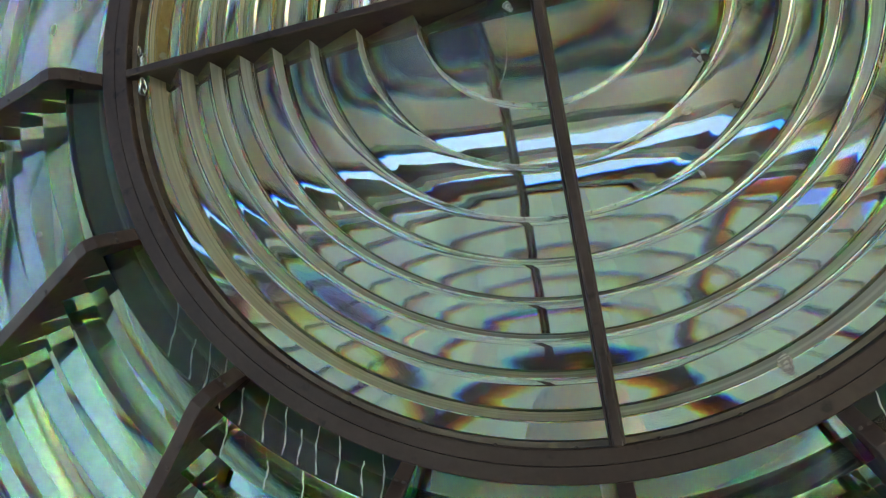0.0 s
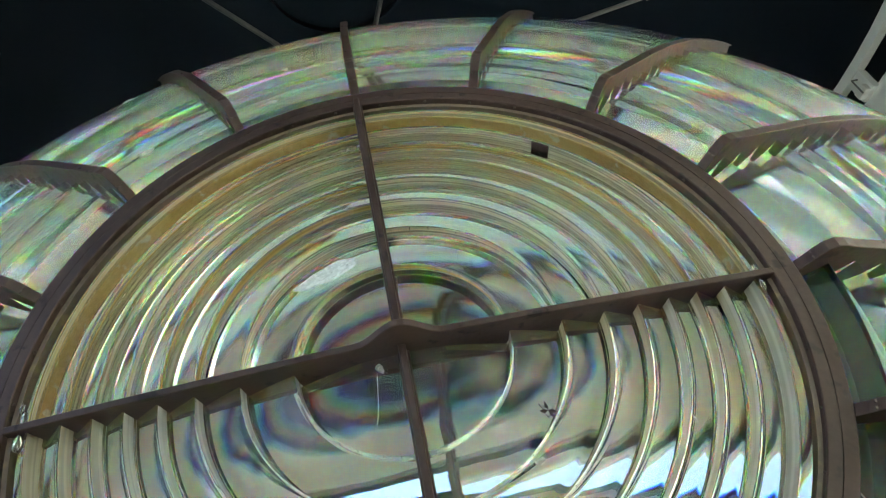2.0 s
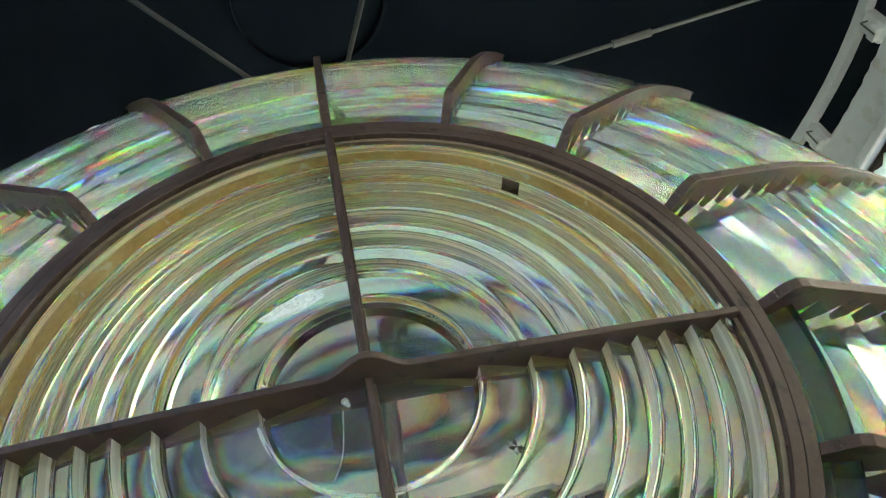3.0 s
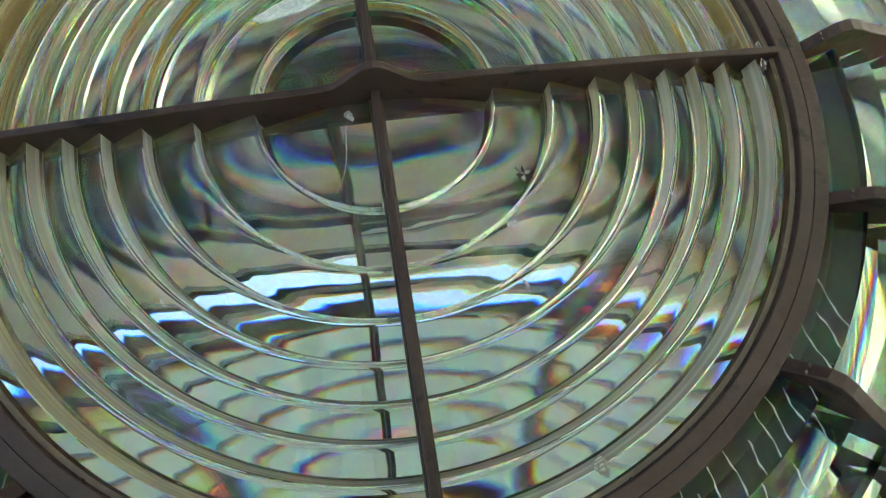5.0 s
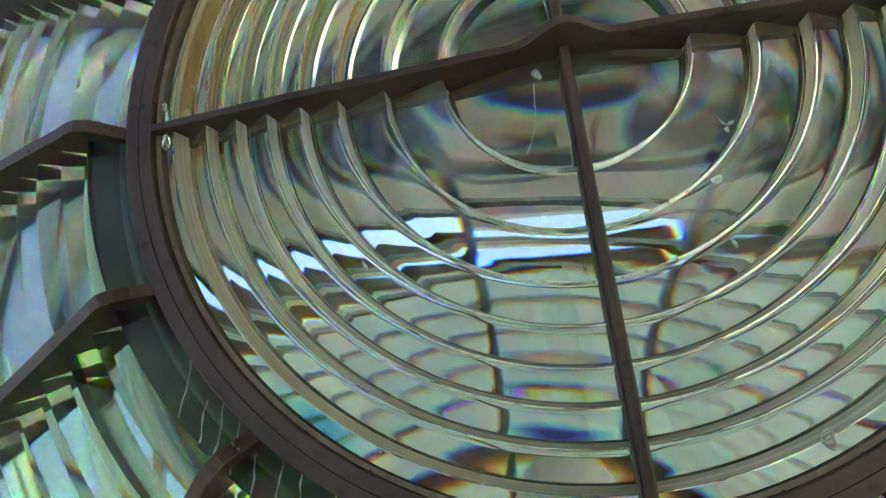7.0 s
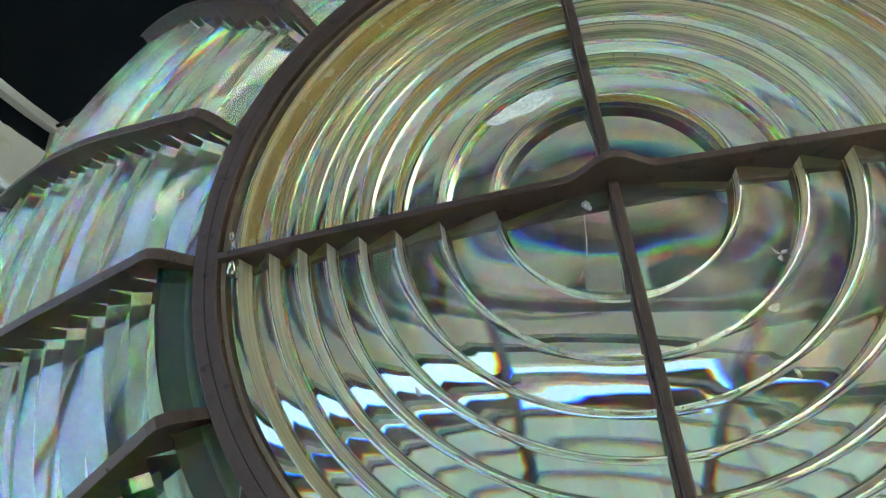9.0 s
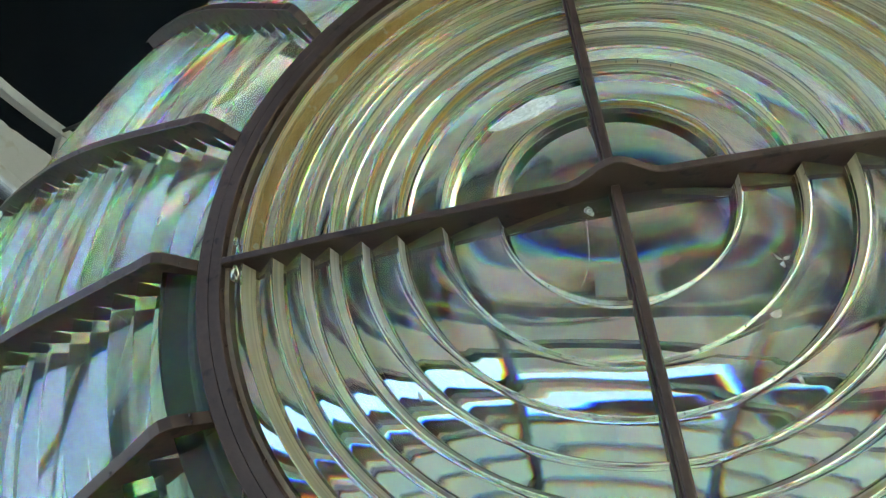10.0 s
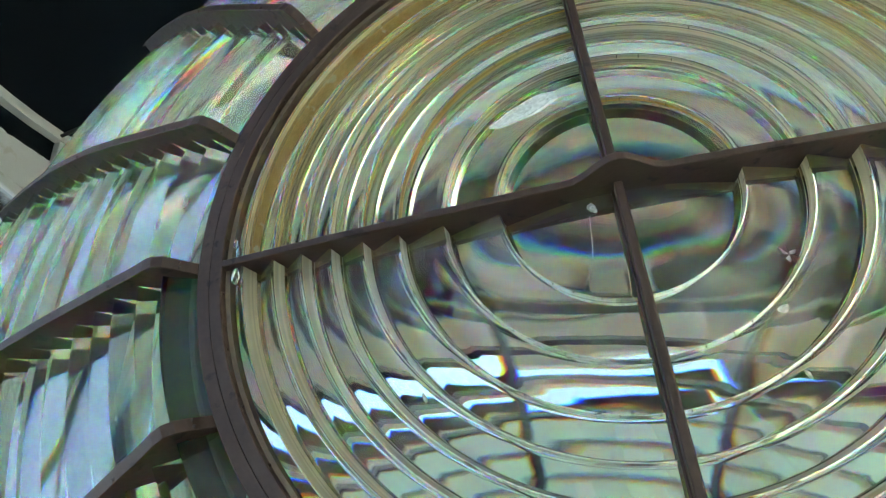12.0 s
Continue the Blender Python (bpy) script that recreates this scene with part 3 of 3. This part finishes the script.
star_chip(0.209, -35.5, 0.030, 7)
scar("glass_chip", 0.236, -53.9, 0.014, 0.008, 20, 2, SCAR, "small chip in the glass")
scar("glass_chip", 0.507, -69.6, 0.026, 0.014, 70, 2, SCAR, "sharp chip at a ridge")
scar("glass_chip", 0.425, 93.2, 0.020, 0.008, 70, 2, SCAR, "chip beside the upright bar")
scar("glass_chip", 0.338, 91.8, 0.018, 0.007, 80, 2, SCAR, "chip beside the upright bar")
scar("glass_chip", 0.040, -151, 0.016, 0.010, 0, 2, SCAR, "chip under the cross bar")
for n, (r, a) in enumerate(((0.50, -122), (0.47, 150), (0.30, -62), (0.385, -28), (0.465, 12), (0.35, -140), (0.31, 40), (0.43, 62))):
    scar("glass_chip", r, a, 0.008 + 0.002 * (n % 3), 0.005, 40 * n, 2, SCAR, "small chip at a ridge")
# hanging hairline crack in the bull's-eye
curve = bpy.data.curves.new("crack", "CURVE")
curve.dimensions, curve.bevel_depth = "3D", 0.0006
line = curve.splines.new("POLY")
line.points.add(9)
for n, q in enumerate(line.points):
    f = n / 9
    x, z = -0.040 - 0.004 * math.sin(3.1 * f) * (1 - f) - 0.022 * f ** 3, -0.030 - 0.085 * f
    r = math.hypot(x, z)
    q.co = (x, lens_face(0.0, r, TIP + 0.002, 6)[-1][1] - 0.0004, z, 1)
crack = new("crack", curve)
crack.parent = panel
curve.materials.append(SCAR)
# brown plate stuck on a ridge's wall
bm = bmesh.new()
box(bm, -0.0022, 0.0005, 0.006, 0.034, -0.016, 0.016, 0.0006)
patch = part("patch", bm, BRONZE, panel, "dark brown plate stuck on the glass")
patch.matrix_basis = Matrix.Rotation(-radians(49.7), 4, "Y") @ Matrix.Translation((0.4585, 0, 0))

# shards broken out of the prisms' edges, and drops of clear cement where the cross bar meets the frame
def lump(name, x, y, z, size, mat, label, stretch=1.0, turn=0.0):
    bm = bmesh.new()
    bmesh.ops.create_icosphere(bm, subdivisions=2, radius=size / 2)
    for v in bm.verts:
        v.co *= 1 + 0.5 * noise.noise(v.co * (2.6 / size) + Vector((x, y, z)) * 50)
    ob = part(name, bm, mat, panel, label)
    ob.matrix_basis = Matrix.Translation((x, y, z)) @ Matrix.Rotation(-turn, 4, "Y") @ Matrix.Diagonal((0.45, 0.4, stretch, 1))
    return ob


for j, a, size in ((1, 126.4, 0.022), (0, 104.7, 0.014), (13, 117.8, 0.030), (0, 118.1, 0.014), (0, 28.8, 0.018), (0, 152.7, 0.013), (0, 168.6, 0.015), (2, -165.2, 0.008), (6, -171.2, 0.008), (3, 121.0, 0.012), (1, 171.0, 0.012), (4, 100.0, 0.010), (2, 33.0, 0.012)):
    a = radians(a)
    lump("glass_shard", (TIPS[j] - 0.002) * math.cos(a), PRISM_Y[j] + 0.003, (TIPS[j] - 0.002) * math.sin(a), size, SCAR, "shell-shaped break in a prism's edge", 1.4, a)
for x, z, size in ((-0.513, 0.016, 0.020), (-0.519, 0.034, 0.014), (-0.516, -0.018, 0.022), (-0.505, -0.030, 0.013), (0.516, 0.014, 0.014), (0.514, -0.015, 0.015), (-0.012, 0.425, 0.018), (-0.030, 0.424, 0.014)):
    lump("cement_drop", x, 0.008, z, size, CLEAR, "clear drop of old cement", 1.2)

# grinding marks across the inner ridges
bm = bmesh.new()
box(bm, -0.0004, 0.0006, 0.0, 0.0065, -0.0006, 0.0006)
mark = part("grinding_mark", bm, BRONZE, panel)
for n, (r, count) in enumerate(((RIDGES[0], 31), (RIDGES[1], 44), (RIDGES[2], 52))):
    for k in range(count):
        a = 2 * math.pi * (k + random.uniform(0.2, 0.8)) / count
        ob = mark if n == k == 0 else new("grinding_mark", mark.data)
        ob.parent = panel
        ob.matrix_basis = Matrix.Rotation(-a, 4, "Y") @ Matrix.Translation((r - 0.0006, TIP + random.uniform(0.001, 0.006), 0))

# rivets round the channel
bm = bmesh.new()
bmesh.ops.create_uvsphere(bm, u_segments=8, v_segments=5, radius=0.0027)
rivet = part("rivet", bm, RIVET, panel, smooth=True)
for k in range(40):
    a = 2 * math.pi * (k + 0.5) / 40
    ob = rivet if k == 0 else new("rivet", rivet.data)
    ob.parent, ob.location = panel, (0.5330 * math.cos(a), 0.0068, 0.5330 * math.sin(a))

back_panel = copy_thing(panel, pose(0, FAR, 2.0, 0, 0, 180))
steps, FILL = {}, 0.79


def far_wedge(r, aim):
    """Tangent of the outer face of a far prism at the radius r, which throws a ray from the front lens's lower half to the height aim at the windows."""
    came = math.atan(0.506 + (r - 0.52) * 0.235)
    run = FOCUS + 2.19 - (FAR - front_edge(r) - 0.03)
    goes = math.atan((aim - 2.0 - r) / run)
    inside = math.asin(math.sin(came) / 1.52)
    tilt = 0.0
    for step in range(60):
        # the ray leaves a face that leans by tilt
        out = math.asin(min(1.52 * math.sin(inside + tilt), 0.999)) - tilt
        tilt += 0.6 * (out - goes) * (-1)
        tilt = max(-0.62, min(0.1, tilt))
    return math.tan(-tilt)


for ob in back_panel.children:
    for slot in ob.material_slots:
        if slot.material in (GLASS, PRISM, CALM, SHADE):
            slot.link = "OBJECT"
            slot.material = CLEAR
    if ob.data in PRISMS:
        # the far panel's outer zone is of stepped refracting rings, ground sector by sector
        k = round(-ob.rotation_euler.y / TURN) % 16
        key = (PRISMS[ob.data], {3: 0.0, 4: 0.038, 5: 0.070}.get(k, 0.012 if k % 2 else -0.012))
        if key not in steps:
            i, ground = key
            r, p = TIPS[i] - 0.03, ((TIPS[i + 1] if i + 1 < len(TIPS) else 1.628) - TIPS[i]) * 0.985
            y = front_edge(r) + 0.03
            aim = float(np.interp(r, (0.58, 0.80, 0.846, 0.903, 0.960, 1.019, 1.08, 1.141, 1.20, 1.30, 1.6), (2.92, 3.05, 3.12, 3.25, 3.275, 3.50, 3.66, 3.02, 3.66, 3.80, 3.88))) + ground
            end = r + p * FILL
            dy = far_wedge(r + p / 2, aim) * (end - r)
            bm = bmesh.new()
            a = 0.0035 / r
            h, draft = max(dy, 0.0) + 0.008, 0.29
            swept(bm, closed([(r, y), (end, y + dy), (end - (h - dy) * draft, y + h), (r - h * draft, y + h)]), a, TURN - a, 24, ends=0)
            steps[key] = bpy.data.meshes.new("prism")
            finish(bm)
            bm.to_mesh(steps[key])
            bm.free()
            steps[key].materials.append(CLEAR)
        ob.data = steps[key]

# ---- lamp and carriage ----
lamp = thing("lamp_stand", (0, FOCUS, 0), "grey steel lamp stand with a frosted bulb inside the lens", "lamp")
bm = bmesh.new()
rod(bm, (0, 0, 0.36), (0, 0, 1.62), 0.045, 20)
rod(bm, (0, 0, 1.60), (0, 0, 1.68), 0.09, 24)
part("column", bm, STEEL, lamp)
bm = bmesh.new()
bmesh.ops.create_uvsphere(bm, u_segments=24, v_segments=14, radius=0.09, matrix=Matrix.Translation((0, 0, 1.87)) @ Matrix.Diagonal((1, 1, 1.35, 1)))
part("bulb", bm, BULB, lamp, smooth=True)
bm = bmesh.new()
rod(bm, (0, 0, 1.68), (0, 0, 1.77), 0.04, 20)
part("socket", bm, BRASS, lamp)

turntable = thing("lens_turntable", (0, FOCUS, 0), "round dark green iron turntable carrying the lens panels", "turntable")
bm = bmesh.new()
swept(bm, closed([(0.0, 0.0), (0.95, 0.0), (0.95, 0.05), (0.80, 0.07), (0.75, 0.25), (1.45, 0.28), (1.45, 0.352), (0.0, 0.352)]), 0, 2 * math.pi, 64, axis="z")
part("base", bm, GREEN, turntable)

# ---- the lantern room ----
LANTERN = (0, FOCUS, 0)
def lantern_ring(name, points, mat, label, steps=96):
    bm = bmesh.new()
    swept(bm, closed(points), 0, 2 * math.pi, steps, axis="z")
    bmesh.ops.recalc_face_normals(bm, faces=bm.faces)
    ob = part(name, bm, mat)
    ob.location = LANTERN
    return tagged(ob, label, "", "", "structure")

lantern_ring("floor", [(0.0, -0.10), (2.45, -0.10), (2.45, -0.001), (0.0, -0.001)], DECK, "pale tan painted gallery deck")
lantern_ring("wall_base", [(2.30, 0), (2.42, 0), (2.42, 0.95), (2.28, 0.95), (2.28, 0.90), (2.30, 0.88)], WHITE, "white painted wall under the windows")
lantern_ring("lintel", [(2.28, 3.40), (2.40, 3.40), (2.40, 3.62), (2.31, 3.62), (2.28, 3.60)], WHITE, "white painted ring above the windows")
lantern_ring("cornice_band", [(2.31, 3.622), (2.40, 3.622), (2.40, 3.738), (2.31, 3.738)], BLACK, "black band under the dome")
bm = bmesh.new()
rough = [[bm.verts.new((2.308 * math.cos(a), 2.308 * math.sin(a), 3.623)), bm.verts.new((2.308 * math.cos(a), 2.308 * math.sin(a), 3.632 + 0.010 * noise.noise(Vector((a * 55, 0, 0))) + 0.005 * noise.noise(Vector((a * 190, 3, 0)))))] for a in (2 * math.pi * k / 720 for k in range(720))]
for k in range(720):
    p, q = rough[k], rough[(k + 1) % 720]
    bm.faces.new((p[0], p[1], q[1], q[0]))
bmesh.ops.solidify(bm, geom=bm.faces[:], thickness=0.0015)
trim = tagged(part("trim", bm, WHITE), "ragged flaking edge of white paint under the black band", "", "", "structure")
trim.location = LANTERN
lantern_ring("cornice_rim", [(2.27, 3.74), (2.42, 3.74), (2.42, 3.79), (2.27, 3.79)], WHITE, "grey rim at the foot of the dome")
dome = [(2.30, 3.792), (2.20, 3.98), (1.95, 4.24), (1.55, 4.52), (1.05, 4.74), (0.55, 4.88), (0.40, 4.90), (0.40, 5.3)]
bm = bmesh.new()
outer = [(r + 0.05, z + 0.05) for r, z in dome][::-1]
outer[0] = (0.45, 5.3)
outer[-1] = (2.36, 3.792)
swept(bm, [(dome, 0), ([dome[-1], outer[0]], 0), (outer, 0), ([outer[-1], dome[0]], 0)], 0, 2 * math.pi, 64, axis="z")
bmesh.ops.recalc_face_normals(bm, faces=bm.faces)
ceiling = tagged(part("ceiling", bm, BLACK), "dark domed ceiling of the lantern", "", "", "structure")
ceiling.location = LANTERN
lantern_ring("vent_cap", [(0.0, 4.915), (0.41, 4.905), (0.41, 4.945), (0.0, 4.955)], BLACK, "dark cap of the roof vent", 32)
lantern_ring("vent_collar", [(0.385, 4.86), (0.40, 4.86), (0.40, 4.90), (0.385, 4.90)], BLACK, "dull metal collar of the roof vent", 48)

def at_lantern(az, r, z=0.0):
    """A place at the compass angle az (from +y towards +x) round the lantern's axis."""
    return Vector((r * math.sin(radians(az)), FOCUS + r * math.cos(radians(az)), z))

for k in range(25):
    bracket = thing("cornice_bracket", at_lantern(80.5 + 14.4 * k, 2.27, 3.61), "white painted bracket between window head and dome rim", "bracket", "cornice brackets")
    bracket.rotation_euler = (0, 0, radians(-(80.5 + 14.4 * k)))
    bm = bmesh.new()
    box(bm, -0.045, 0.045, 0.0, 0.10, 0.0, 0.125, 0.006)
    box(bm, -0.030, 0.030, -0.03, 0.005, 0.0, 0.045, 0.005)
    part("block", bm, WHITE, bracket)
    bm = bmesh.new()
    rod(bm, (0.012, -0.035, 0.0), (0.012, -0.035, 0.09), 0.004, 8)
    rod(bm, (0.012, -0.035, 0.09), (0.012, 0.02, 0.10), 0.004, 8)
    part("hook", bm, STEEL, bracket)

for k in range(12):
    az = 11 + 30 * k
    w = thing("window_%d" % (k + 1), at_lantern(az + 15, 2.33, 0.95), "tall lantern window in a white frame", "window", "lantern windows", "structure")
    w.rotation_euler = (0, 0, radians(-(az + 15)))
    half_w = 2.33 * math.sin(radians(15))
    bow = 2.33 * (math.cos(radians(15)) - 1)
    for z0, z1, name in ((0.0, 0.05, "sill"), (1.20, 1.245, "glazing_bar"), (2.40, 2.45, "head")):
        bm = bmesh.new()
        box(bm, -half_w + 0.03, half_w - 0.03, bow - 0.02, bow + 0.03, z0, z1, 0.006)
        part(name, bm, WHITE, w)
    bm = bmesh.new()
    box(bm, -half_w - 0.03, -half_w + 0.03, bow - 0.05, bow + 0.04, 0.0, 2.45, 0.008)
    part("mullion", bm, WHITE, w)
    for z0, z1 in ((0.05, 1.20), (1.245, 2.40)):
        bm = bmesh.new()
        box(bm, -half_w + 0.03, half_w - 0.03, bow + 0.002, bow + 0.010, z0, z1)
        pane = part("pane", bm, PANE, w)
        pane.visible_shadow = False

# cloth blinds hang inside the windows, short of their heads
BLIND_TOP = 3.245
def crease(u, v):
    """Depth of the sharp folds in a stiff sheet at u along it and v up it: planes that meet in straight edges."""
    depth = 0.0
    for turn, wave, slope_ in ((0.35, 0.62, 0.16), (1.15, 0.44, 0.14), (2.0, 0.53, 0.18), (2.7, 0.31, 0.11)):
        q = ((u * math.cos(turn) + v * math.sin(turn)) / wave + turn) % 1.0
        depth += slope_ * wave * (abs(q - 0.5) - 0.25)
    return depth


def cloth_sheet(name, az0, az1, top, k, steps, parent, stiff=False):
    """A hanging sheet of cloth between two compass angles, with soft folds or, when stiff, with sharp creases."""
    bm = bmesh.new()
    rows = []
    ups = [n / 60 for n in range(61)] if stiff else [0, 0.5, 1]
    for j in range(steps + 1):
        f = 40 * (az0 - BLIND_FROM) / 29.8 % 40 + (az1 - az0) / 29.8 * 40 * j / steps
        az = az0 + (az1 - az0) * j / steps
        a = radians(90 - az)
        fold = 0.012 * math.sin(f * 1.9 + k) + 0.006 * math.sin(f * 0.7 + 2 * k)
        row = []
        for z, e in [(z, 0) for z in ups] + [(z, 0.003) for z in ups[::-1]]:
            high = 0.92 + (top + 0.012 * math.sin(f * 0.35 + k) - 0.92) * z
            r = 2.19 + e + (crease(2.19 * radians(az), high) * min(1.0, 8 * (1 - z)) if stiff else fold * (1.2 - 0.5 * z))
            row.append(bm.verts.new((r * math.cos(a), r * math.sin(a), high)))
        rows.append(row)
    for p, q in zip(rows, rows[1:]):
        for i in range(len(p)):
            bm.faces.new((p[i], q[i], q[(i + 1) % len(p)], p[(i + 1) % len(p)]))
    bm.faces.new(rows[0])
    bm.faces.new(rows[-1][::-1])
    part(name, bm, CLOTH, parent)


BLIND_FROM = -109
for k in range(10):
    az = BLIND_FROM + 30 * k
    top = BLIND_TOP - (0.08 if k == 0 else 0.0)
    if k == 9:
        # this one hangs in narrow upright strips, with slits of daylight between them
        blind = thing("window_blind", (0, FOCUS, 0), "pale cloth blind of narrow hanging strips with daylight between", "blind", "window blinds")
        for j in range(30):
            cloth_sheet("strip", az + 0.05 + j, az + 0.93 + j, top, k, 2, blind, True)
    else:
        stiff = k in (0, 8)
        blind = thing("window_blind", (0, FOCUS, 0), "stiff creased pale cloth blind inside a lantern window" if stiff else "pale translucent cloth blind hanging inside a lantern window", "blind", "window blinds")
        cloth_sheet("cloth", az + 0.1, az + 29.9, top, k, 40, blind, stiff)
    bm = bmesh.new()
    for j in range(8):
        a, b = (radians(90 - (az + 1 + 28 * m / 8)) for m in (j, j + 1))
        rod(bm, (2.205 * math.cos(a), 2.205 * math.sin(a), top + 0.018), (2.205 * math.cos(b), 2.205 * math.sin(b), top + 0.018), 0.022, 12)
    part("roller", bm, RIVET, blind)

for k in range(6):
    az = 101 + 60 * k
    t = thing("tie_rod", (0, FOCUS, 3.765), "thin dark grey tie rod across the dome", "tie rod", "tie rods of the dome")
    bm = bmesh.new()
    rod(bm, at_lantern(az, 0.07) - Vector((0, FOCUS, 0)), at_lantern(az, 2.285) - Vector((0, FOCUS, 0)), 0.009)
    part("bar", bm, IRON, t, smooth=True)
    bm = bmesh.new()
    rod(bm, at_lantern(az, 1.18) - Vector((0, FOCUS, 0)), at_lantern(az, 1.34) - Vector((0, FOCUS, 0)), 0.017)
    part("turnbuckle", bm, IRON, t, smooth=True)
hub = thing("tie_rod_hub", (0, FOCUS, 3.765), "round dark grey hub that joins the tie rods", "hub")
bm = bmesh.new()
rod(bm, (0, 0, -0.03), (0, 0, 0.03), 0.075, 24)
part("disc", bm, IRON, hub)

# ---- outside ----
def land_height(x, y):
    """Low rolling shore round the tower."""
    r = math.hypot(x, y)
    rise = float(np.interp(r, (0, 60, 200, 420, 900, 4500), (-40, -39, -36, -34, -30, -20)))
    return rise + min(r, 500) * 0.010 * noise.fractal(Vector((x, y, 0)) * 0.006, 1.0, 2.0, 4)

bm = bmesh.new()
radii, spokes = (0, 20, 60, 110, 160, 220, 290, 360, 420, 520, 700, 900, 1400, 2500, 4500), 144
grid = [[bm.verts.new((r * math.cos(2 * math.pi * k / spokes), r * math.sin(2 * math.pi * k / spokes), land_height(r * math.cos(2 * math.pi * k / spokes), r * math.sin(2 * math.pi * k / spokes)))) for k in range(spokes)] for r in radii[1:]]
centre = bm.verts.new((0, 0, -40))
for k in range(spokes):
    bm.faces.new((centre, grid[0][k], grid[0][(k + 1) % spokes]))
    for a, b in zip(grid, grid[1:]):
        bm.faces.new((a[k], b[k], b[(k + 1) % spokes], a[(k + 1) % spokes]))
ground = tagged(part("ground", bm, SEA, smooth=True), "hazy green shore round the tower", "", "", "structure")
